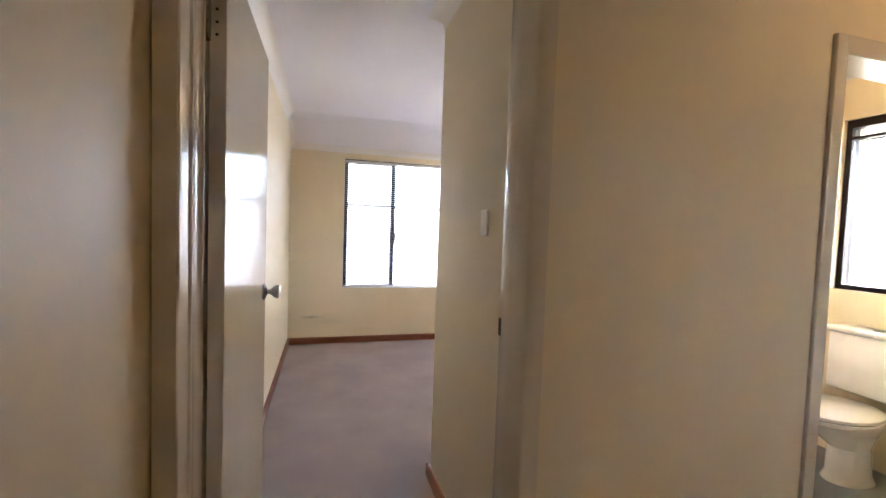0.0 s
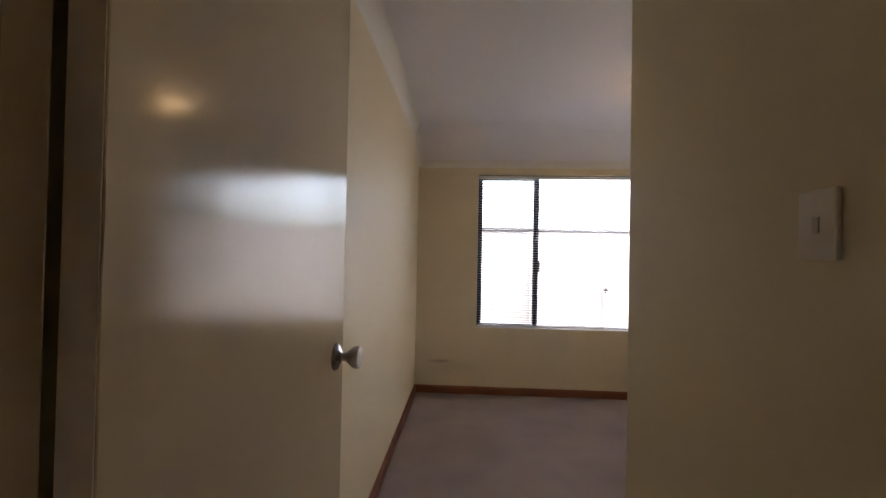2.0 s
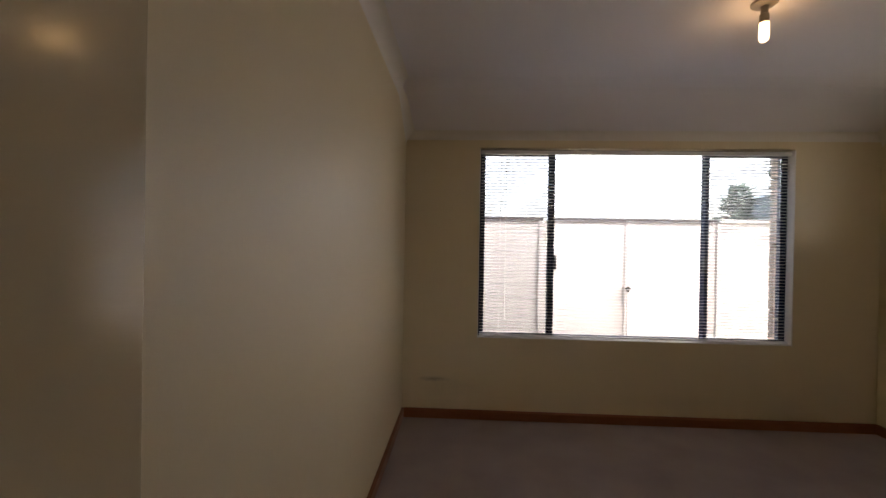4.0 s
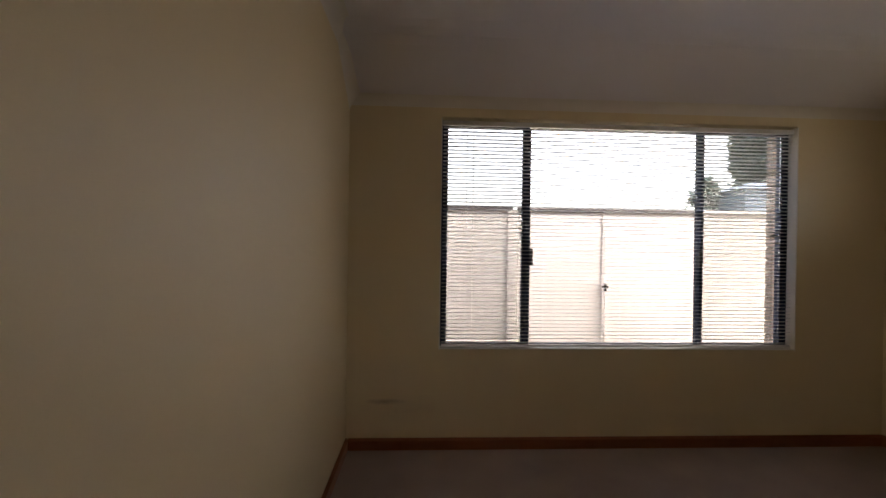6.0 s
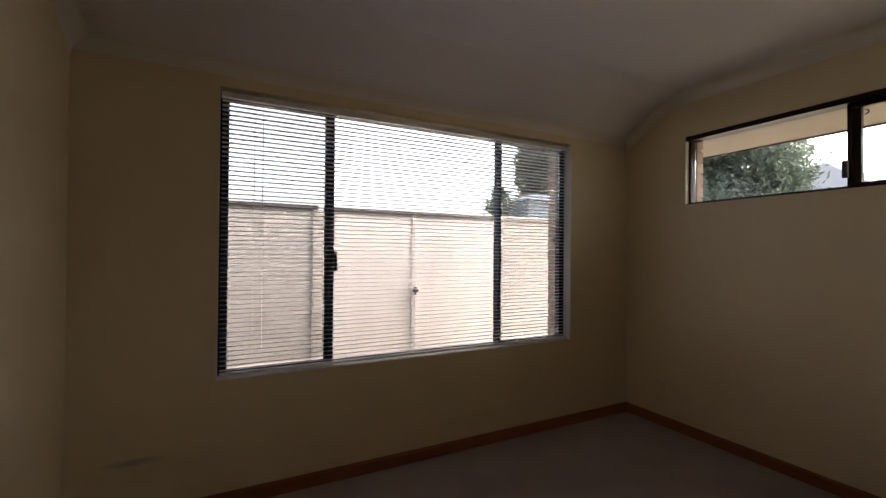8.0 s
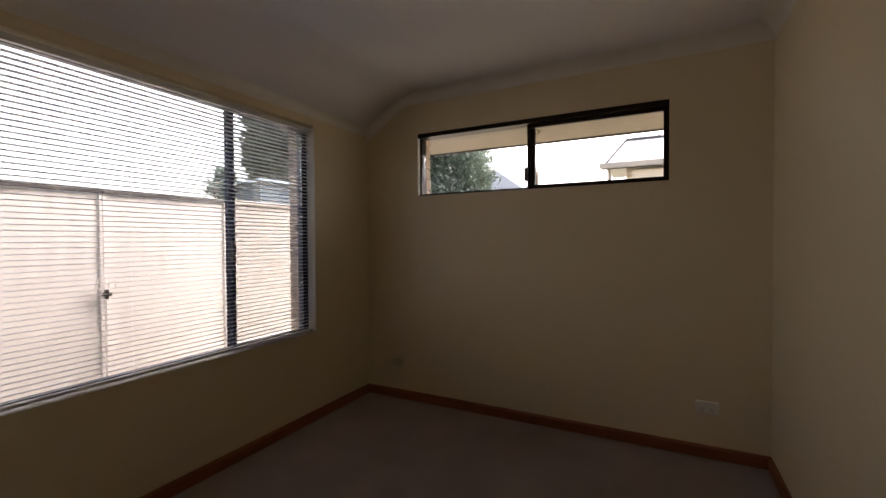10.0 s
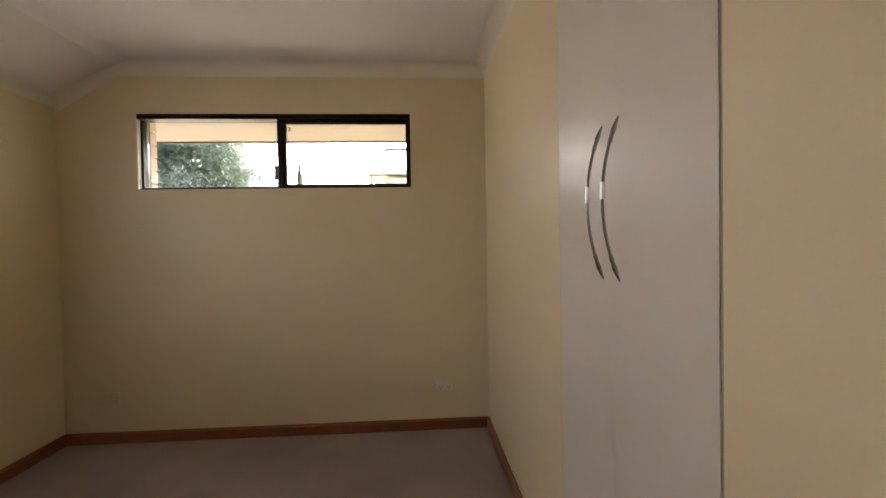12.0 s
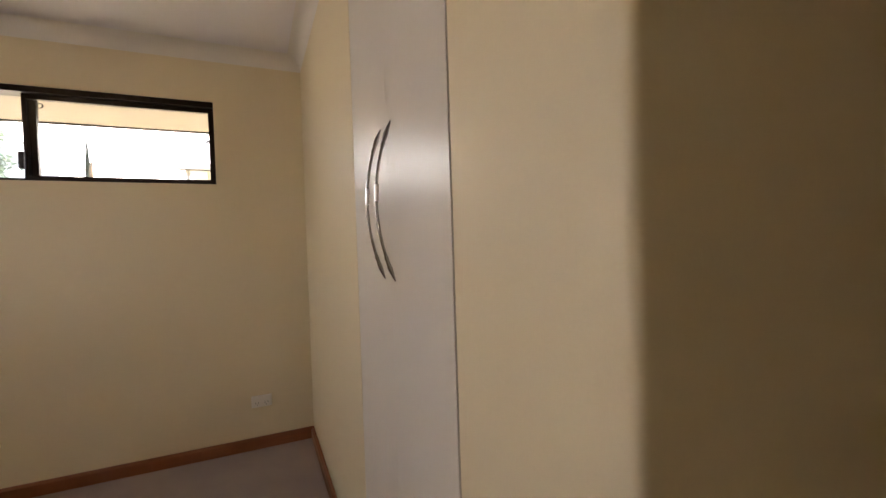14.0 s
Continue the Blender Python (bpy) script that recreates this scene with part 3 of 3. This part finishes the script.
for i in range(5):
    cx = wx0 + 0.16 + i * (wx1 - wx0 - 0.32) / 4
    part("ladder_cord", boxed(cx - 0.0007, cx + 0.0007, BY - 0.0135, BY - 0.0125, wz0 + 0.02, wz1 - 0.03), SLAT, blind)
    part("cord_plug", boxed(cx - 0.007, cx + 0.007, BY - 0.016, BY - 0.0128, wz0 + 0.013, wz0 + 0.021), PLASTIC, blind)
part("tilt_wand", tube(bmesh.new(), [(wx0 + 0.2, BY - 0.022, wz1 - 0.03), (wx0 + 0.2, BY - 0.024, 1.42), (wx0 + 0.203, BY - 0.024, 0.76)], [0.0017] * 3, 8),
     PLASTIC, blind)
part("lift_cord", tube(bmesh.new(), [(wx0 + 0.16, BY - 0.02, wz1 - 0.03), (wx0 + 0.16, BY - 0.022, 1.36)], [0.0014] * 2, 6), PLASTIC, blind)
b = bmesh.new()
sl = [(-0.0125, -0.0016), (-0.005, 0.0006), (0.005, 0.0006), (0.0125, -0.0016)]
sweep(b, [(0, y, z) for y, z in sl] + [(0, y, z - 0.0006) for y, z in sl[::-1]], (wx0 + 0.012, 0, 0), (wx1 - 0.012, 0, 0))
first = part("slat", b, SLAT, blind)
COUNT = 59
lo_z, hi_z = wz0 + 0.04, wz1 - 0.055
tilt = Matrix.Rotation(radians(-6), 4, "X")
for i in range(COUNT):
    ob = first if i == 0 else first.copy()
    if i:
        scene.collection.objects.link(ob)
        ob.parent = blind
    ob.matrix_basis = Matrix.Translation((0, BY, lo_z + (hi_z - lo_z) * i / (COUNT - 1))) @ tilt

# ---------------------------------------------------------------- ceiling light
LX0, LY0 = 1.75, 2.70


def batten_light(x, y, label):
    ob = thing("ceiling_light", label, "ceiling light", "ceiling lights")
    part("ceiling_rose", lathe(bmesh.new(), [(0.0, 0.0), (0.052, 0.0), (0.051, -0.008), (0.038, -0.018), (0.0, -0.020)], 28, "Z", (x, y, CEIL)), BATTEN, ob, smooth=True)
    part("lampholder", lathe(bmesh.new(), [(0.0, -0.014), (0.015, -0.014), (0.014, -0.05), (0.018, -0.054), (0.019, -0.09), (0.0, -0.09)], 24, "Z", (x, y, CEIL)), BATTEN, ob, smooth=True)
    bulb = part("bulb", lathe(bmesh.new(), [(0.0, -0.09), (0.0195, -0.09), (0.0195, -0.155), (0.017, -0.166), (0.010, -0.173), (0.0, -0.175)], 24, "Z", (x, y, CEIL)), BULB_ON, ob,
                "glowing compact lamp", smooth=True)
    bulb.visible_shadow = False
    return ob


batten_light(LX0, LY0, "bare lit bulb in a batten holder on the bedroom ceiling")
bulb_light("bedroom_bulb", LX0, LY0, CEIL - 0.135, 0.10, (1.0, 0.60, 0.25))
batten_light(2.3, -0.3, "bare lit bulb in a batten holder on the hall ceiling")
bulb_light("hall_bulb", 2.3, -0.3, CEIL - 0.135, 0.058, WARM)
batten_light(2.55, 0.75, "bare lit bulb in a batten holder on the toilet ceiling")
bulb_light("toilet_bulb", 2.55, 0.75, CEIL - 0.135, 0.075, WARM)

# ---------------------------------------------------------------- toilet
wc = thing("toilet", "white ceramic toilet with a plastic cistern", "toilet")
TY = 0.77
part("cistern", boxed(3.29, RIGHT - 0.004, TY - 0.19, TY + 0.19, 0.46, 0.80, bevel=0.02), CERAMIC, wc, smooth=True)
part("cistern_lid", boxed(3.275, RIGHT - 0.004, TY - 0.2, TY + 0.2, 0.80, 0.83, bevel=0.01), CERAMIC, wc, smooth=True)


def oval(bm, z, sx, sy, cx, n=28):
    return [bm.verts.new((cx + sx * math.cos(2 * math.pi * i / n), TY + sy * math.sin(2 * math.pi * i / n), z)) for i in range(n)]


def stack(rings_in):
    b = bmesh.new()
    rings = [oval(b, *q) for q in rings_in]
    for a, c in zip(rings, rings[1:]):
        for i in range(len(a)):
            b.faces.new((a[i], a[(i + 1) % len(a)], c[(i + 1) % len(a)], c[i]))
    b.faces.new(rings[0][::-1])
    b.faces.new(rings[-1])
    return b


part("bowl", stack([(0.008, 0.15, 0.10, 3.22), (0.05, 0.13, 0.085, 3.22), (0.20, 0.12, 0.08, 3.21), (0.32, 0.19, 0.15, 3.12), (0.38, 0.245, 0.185, 3.07), (0.4, 0.245, 0.185, 3.07)]),
     CERAMIC, wc, smooth=True)
part("seat", stack([(0.402, 0.24, 0.18, 3.06), (0.41, 0.25, 0.19, 3.06), (0.425, 0.25, 0.19, 3.06), (0.433, 0.235, 0.175, 3.06)]), CERAMIC, wc, "closed white plastic seat", smooth=True)
part("flush_button", lathe(bmesh.new(), [(0.0, 0.83), (0.022, 0.83), (0.022, 0.838), (0.0, 0.838)], 20, "Z", (3.38, TY, 0)), CHROME, wc)

# ---------------------------------------------------------------- outside
setting("ground", boxed(-400, 400, -400, 400, -0.7, -0.15), SOIL, "dry sandy garden ground", "ground")
OUT = 4.25
ext = setting("wall_outside_north", wall_with_holes(bmesh.new(), "x", -0.2, RIGHT + 0.2, -0.15, TOP, FAR + 0.11, OUT - 0.006,
              [(wx0 - 0.02, wx1 + 0.012, wz0 - 0.02, wz1 + 0.02)]), MORTAR, "cream brick outer wall", "wall")
ext_e = setting("wall_outside_east", wall_with_holes(bmesh.new(), "y", -1.6, FAR + 0.2, -0.15, TOP, RIGHT + 0.12, RIGHT + 0.204,
                [(sy0 - 0.02, sy1 + 0.012, sz0 - 0.02, sz1 + 0.02), (ty0, ty1, tz0, tz1)]), MORTAR, "cream brick outer wall", "wall")
setting("wall_outside_west", boxed(-0.22, -0.12, -1.6, OUT, -0.15, TOP), RENDER, "rendered outer wall", "wall")
setting("wall_outside_south", wall_with_holes(bmesh.new(), "x", -0.22, RIGHT + 0.2, -0.15, TOP, -1.68, -1.57, [HW]), RENDER, "rendered outer wall", "wall")
setting("roof", boxed(-0.4, 4.47, -1.9, OUT + 0.02, TOP + 0.002, TOP + 0.12), ROOF_TILE, "grey tiled roof of the house", "roof")
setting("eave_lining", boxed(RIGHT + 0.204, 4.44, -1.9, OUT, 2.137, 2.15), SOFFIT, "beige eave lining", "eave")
gut = bmesh.new()
sweep(gut, [(0, 0, 0), (0.014, 0, 0.0), (0.10, 0, 0.06), (0.115, 0, 0.075), (0.115, 0, 0.13), (0, 0, 0.13)], (4.44, -1.9, 2.124), (4.44, OUT, 2.124))
setting("gutter", gut, GUTTER, "dark brown metal gutter along the eave", "gutter")

# fence with a pair of gates
FENCE_Y, FT = 5.25, 1.64


def ribbed(x0, x1, z0, z1, y):
    b = bmesh.new()
    pts, x, k = [], x0, 0
    while x < x1:
        pts.append((x, y + 0.0012 * (1 - math.cos(2 * math.pi * k / 8))))
        x, k = x + 0.0175, k + 1
    pts.append((x1, y))
    prism(b, pts + [(u, v + 0.003) for u, v in pts[::-1]], z0, z1)
    return b


posts = [-10.73, -8.33, -5.93, -3.53, -1.13, 1.285, 3.10, 5.48, 7.88, 10.28]
fence = thing("fence", "cream painted steel boundary fence", "fence")
for p, q in zip(posts, posts[1:]):
    if abs(p - 1.285) < 0.01:
        continue
    sheet = part("panel", ribbed(p + 0.02, q - 0.02, -0.13, FT - 0.01, FENCE_Y), SHEET, fence)
    # rails past x 3 take the pale sheet colour for a lit top
    part("top_rail", boxed(p, q, FENCE_Y - 0.014, FENCE_Y + 0.03, FT - 0.035, FT, bevel=0.003), SHEET if p > 3 else FENCE_CAP, sheet)
    part("bottom_rail", boxed(p + 0.02, q - 0.02, FENCE_Y - 0.018, FENCE_Y + 0.03, -0.149, -0.10), SHEET, sheet)
for p in posts:
    part("post", boxed(p - 0.045, p + 0.045, FENCE_Y - 0.012, FENCE_Y + 0.034, -0.15, FT - 0.036, bevel=0.004), SHEET, fence)
for p, q, s in ((1.333, 2.1525, 1), (2.1555, 3.052, -1)):
    g = thing("side_gate", "cream painted steel gate leaf, shut", "gate", "pair of gates")
    part("sheet", ribbed(p + 0.004, q - 0.004, -0.09, FT - 0.04, FENCE_Y), SHEET, g)
    part("top_rail", boxed(p, q, FENCE_Y - 0.014, FENCE_Y + 0.03, FT - 0.04, FT - 0.004, bevel=0.003), FENCE_CAP, g)
    ex = q if s == 1 else p
    part("stile", boxed(min(ex, ex - s * 0.018), max(ex, ex - s * 0.018), FENCE_Y - 0.007, FENCE_Y + 0.03, -0.1, FT - 0.04), SHEET, g)
    ring = [(ex - s * (0.036 + 0.022 * math.sin(a)), FENCE_Y - 0.034, 0.97 + 0.034 * math.cos(a)) for a in [k * math.pi / 8 for k in range(17)]]
    part("ring_handle", tube(bmesh.new(), ring, [0.004] * 17, 8), SHEET, g)
bolt = thing("gate_latch", "small steel drop latch between the gates", "latch")
part("bar", boxed(2.125, 2.185, FENCE_Y - 0.042, FENCE_Y - 0.026, 0.895, 0.918, bevel=0.003), STEEL, bolt)
part("keeper", boxed(2.143, 2.165, FENCE_Y - 0.046, FENCE_Y - 0.024, 0.87, 0.94, bevel=0.003), STEEL, bolt)
part("drop_rod", tube(bmesh.new(), [(2.154, FENCE_Y - 0.034, 0.9), (2.154, FENCE_Y - 0.034, -0.15)], [0.006, 0.006], 10), SHEET, bolt)


# trees and houses beyond the fence
def tree(name, label, at, height, spread, leaf_mat, count, size, seed, low=0.35, narrow=False, thick=150):
    rng = random.Random(seed)
    ob = thing(name, label, "tree")
    x, y, z = at
    pts = [(x + rng.uniform(-0.04, 0.04) * i, y + rng.uniform(-0.04, 0.04) * i, z + height * 0.82 * i / 8) for i in range(9)]
    b = tube(bmesh.new(), pts, [0.16 * (1 - i / 9.5) * height / 5 + 0.02 for i in range(9)], 9)
    tips = []
    for i in range(16):
        k = rng.randint(2, 7)
        a = rng.uniform(0, 2 * math.pi)
        ln = spread * rng.uniform(0.3, 0.6) * (0.25 if narrow else 1.0)
        s = Vector(pts[k])
        e = s + Vector((math.cos(a) * ln, math.sin(a) * ln, height * rng.uniform(0.05, 0.2)))
        m = (s + e) / 2 + Vector((0, 0, rng.uniform(-0.1, 0.12) * height / 5))
        tube(b, [s, m, e], [0.045 * height / 5, 0.03 * height / 5, 0.012], 6)
        tips.append(e)
    part("trunk", b, BARK, ob)
    if narrow:
        core = [(x + rng.uniform(-0.015, 0.015), y + rng.uniform(-0.015, 0.015), z + height * (low + (0.99 - low) * i / 12)) for i in range(13)]
        part("inner_foliage", tube(bmesh.new(), core, [spread * 0.72 * (1 - i / 12.4) ** 0.7 * rng.uniform(0.85, 1.1) for i in range(13)], 12), leaf_mat, ob)
    verts, faces = [], []
    clumps = []
    for i in range(thick):
        u = rng.uniform(low, 1.0)
        wide = spread * (math.sin(math.pi * (0.12 + 0.86 * (u - low) / (1 - low))) ** 0.7 if not narrow else max(0.06, 1 - (u - low) / (1 - low)))
        a, rr = rng.uniform(0, 2 * math.pi), wide * math.sqrt(rng.uniform(0.05, 1))
        clumps.append((Vector((x + rr * math.cos(a), y + rr * math.sin(a), z + height * u)), spread * rng.uniform(0.16, 0.34)))
    for i in range(count):
        if narrow:
            h = low + (1 - low) * (1 - math.sqrt(rng.random()))
            a, rr = rng.uniform(0, 2 * math.pi), spread * min(1, 1.35 * (1 - h) / (1 - low) + 0.03) * math.sqrt(rng.random())
            p = Vector((x + rr * math.cos(a), y + rr * math.sin(a), z + height * h))
        else:
            c, rad = clumps[rng.randrange(len(clumps))]
            p = c + Vector((rng.gauss(0, 1), rng.gauss(0, 1), rng.gauss(0, 0.8))) * rad * 0.55
        u = Vector((rng.gauss(0, 1), rng.gauss(0, 1), rng.gauss(-0.3, 0.8))).normalized() * size * rng.uniform(0.6, 1.3)
        w = u.cross(Vector((rng.gauss(0, 1), rng.gauss(0, 1), rng.gauss(0, 1)))).normalized() * size * 0.32
        k = len(verts)
        verts += [p - u, p + w, p + u, p - w]
        faces.append((k, k + 1, k + 2, k + 3))
    me = bpy.data.meshes.new("crown")
    me.from_pydata([tuple(v) for v in verts], [], faces)
    me.materials.append(leaf_mat)
    crown = new("crown", me)
    crown.parent = ob
    return ob


tree("tree", "broad grey-green garden tree", (10.4, 7.4, -0.15), 8.0, 1.8, LEAF, 76000, 0.075, 3, 0.2)
tree("tree", "dense dark garden tree above the fence", (7.45, 9.58, -0.15), 7.0, 0.58, TEAL_LEAF, 90000, 0.075, 5, 0.12, thick=480)
tree("bush", "thin grey-green bush behind the fence", (4.72, 7.55, -0.15), 2.45, 0.32, TEAL_LEAF, 9000, 0.05, 6, 0.3)
tree("cypress_tree", "slender dark cypress tree", (15.5, 5.78, -0.15), 4.5, 0.20, DARK_LEAF, 12000, 0.04, 8, 0.15, True)
tree("palm_bush", "low lime-green leafy bush", (7.45, 5.6, -0.15), 2.2, 0.2, LIME_LEAF, 500, 0.08, 9, 0.6)


def house(name, label, x0, x1, y0, y1, eave, ridge, roof_mat, over=0.45, wall_mat=None):
    h = thing(name, label, "house")
    part("wall", boxed(x0, x1, y0, y1, -0.15, eave), wall_mat or RENDER, h)
    b = bmesh.new()
    q = [(x0 - over, y0 - over), (x1 + over, y0 - over), (x1 + over, y1 + over), (x0 - over, y1 + over)]
    ins = (y1 - y0) / 2 + over
    lo = [b.verts.new((u, v, eave)) for u, v in q]
    cx0, cx1, cy = min(x0 - over + ins, (x0 + x1) / 2 - 0.1), max(x1 + over - ins, (x0 + x1) / 2 + 0.1), (y0 + y1) / 2
    r0, r1 = b.verts.new((cx0, cy, ridge)), b.verts.new((cx1, cy, ridge))
    b.faces.new(lo[::-1])
    b.faces.new((lo[0], lo[1], r1, r0))
    b.faces.new((lo[2], lo[3], r0, r1))
    b.faces.new((lo[1], lo[2], r1))
    b.faces.new((lo[3], lo[0], r0))
    part("roof", b, roof_mat, h)
    if wall_mat:
        return h
    g = bmesh.new()
    box(g, x0 - over - 0.11, x0 - over, y0 - over - 0.11, y1 + over + 0.11, eave - 0.12, eave + 0.07)
    box(g, x0 - over, x1 + over, y1 + over, y1 + over + 0.11, eave - 0.12, eave + 0.07)
    part("gutter", g, WHITE_STEEL, h, "white metal gutter")
    return h


near = thing("neighbour_house", "neighbouring house with a pale hipped roof and cream gutter", "house")
part("wall", boxed(12.6, 14.2, -6, 2.6, -0.15, 3.1), RENDER, near)
b = bmesh.new()
lo = [b.verts.new(q) for q in ((12.15, -6.4, 3.15), (12.15, 3.1, 3.15), (14.65, 3.1, 3.15), (14.65, -6.4, 3.15))]
r0, r1 = b.verts.new((13.4, -5.6, 4.0)), b.verts.new((13.4, 2.66, 4.0))
for f in ((lo[3], lo[2], lo[1], lo[0]), (lo[0], lo[1], r1, r0), (lo[1], lo[2], r1), (lo[2], lo[3], r0, r1), (lo[3], lo[0], r0)):
    b.faces.new(f)
part("roof", b, PALE_ROOF, near)
part("gutter", boxed(12.04, 12.15, -6.5, 3.2, 3.06, 3.2, bevel=0.01), WHITE_STEEL, near, "cream metal gutter")
part("fascia", boxed(12.12, 12.16, -6.5, 3.15, 3.04, 3.06), GUTTER, near)
part("carport_wall", boxed(12.3, 12.58, -6, 2.45, -0.15, 3.0), RENDER, near)
part("downpipe", tube(bmesh.new(), [(12.25, 3.0, 3.08), (12.3, 2.98, 2.95), (12.35, 2.95, -0.15)], [0.045] * 3, 10), WHITE_STEEL, near)
part("hip_cap", tube(bmesh.new(), [(12.15, 3.1, 3.16), (13.4, 2.66, 4.01)], [0.03, 0.03], 8), ROOF_TILE, near)
for i in range(24):
    part("ridge_cap", lathe(bmesh.new(), [(0.0, -0.08), (0.035, -0.08), (0.065, 0.07), (0.0, 0.07)], 10, "Y", (13.4, 2.58 - 0.15 * i, 4.01)), ROOF_TILE, near)
house("neighbour_house", "far house with a blue-grey steel roof", 20.5, 27, 7.75, 12.05, 3.5, 5.15, BLUE_ROOF)
house("garden_shed", "blue-grey steel garden shed behind the fence", 4.85, 7.2, 6.95, 7.75, 2.12, 2.27, SHED, 0.05, SHED)

# ---------------------------------------------------------------- bricks of the window reveals
for i in range(17):
    z = wz0 - 0.02 + 0.086 * i
    a, c = (wx1 + 0.0, wx1 + 0.23) if i % 2 else (wx1 + 0.002, wx1 + 0.115)
    part("brick", boxed(a, c, FAR + 0.112, OUT, z, z + 0.076, bevel=0.003), BRICK, ext)
for i in range(6):
    z = sz0 - 0.02 + 0.086 * i
    a, c = (sy1 + 0.0, sy1 + 0.23) if i % 2 else (sy1 + 0.002, sy1 + 0.115)
    part("brick", boxed(RIGHT + 0.121, RIGHT + 0.21, a, c, z, z + 0.076, bevel=0.003), BRICK, ext_e)

hook = thing("wall_hook", "small rusty hook on the brick window reveal", "hook")
part("hook_plate", boxed(wx1 - 0.005, wx1 + 0.001, 4.168, 4.186, 1.345, 1.38, bevel=0.001), BRONZE, hook)
part("hook_arm", tube(bmesh.new(), [(wx1 - 0.004, 4.177, 1.372), (wx1 - 0.024, 4.177, 1.366), (wx1 - 0.028, 4.177, 1.352), (wx1 - 0.018, 4.177, 1.345)], [0.0035] * 4, 8), BRONZE, hook)
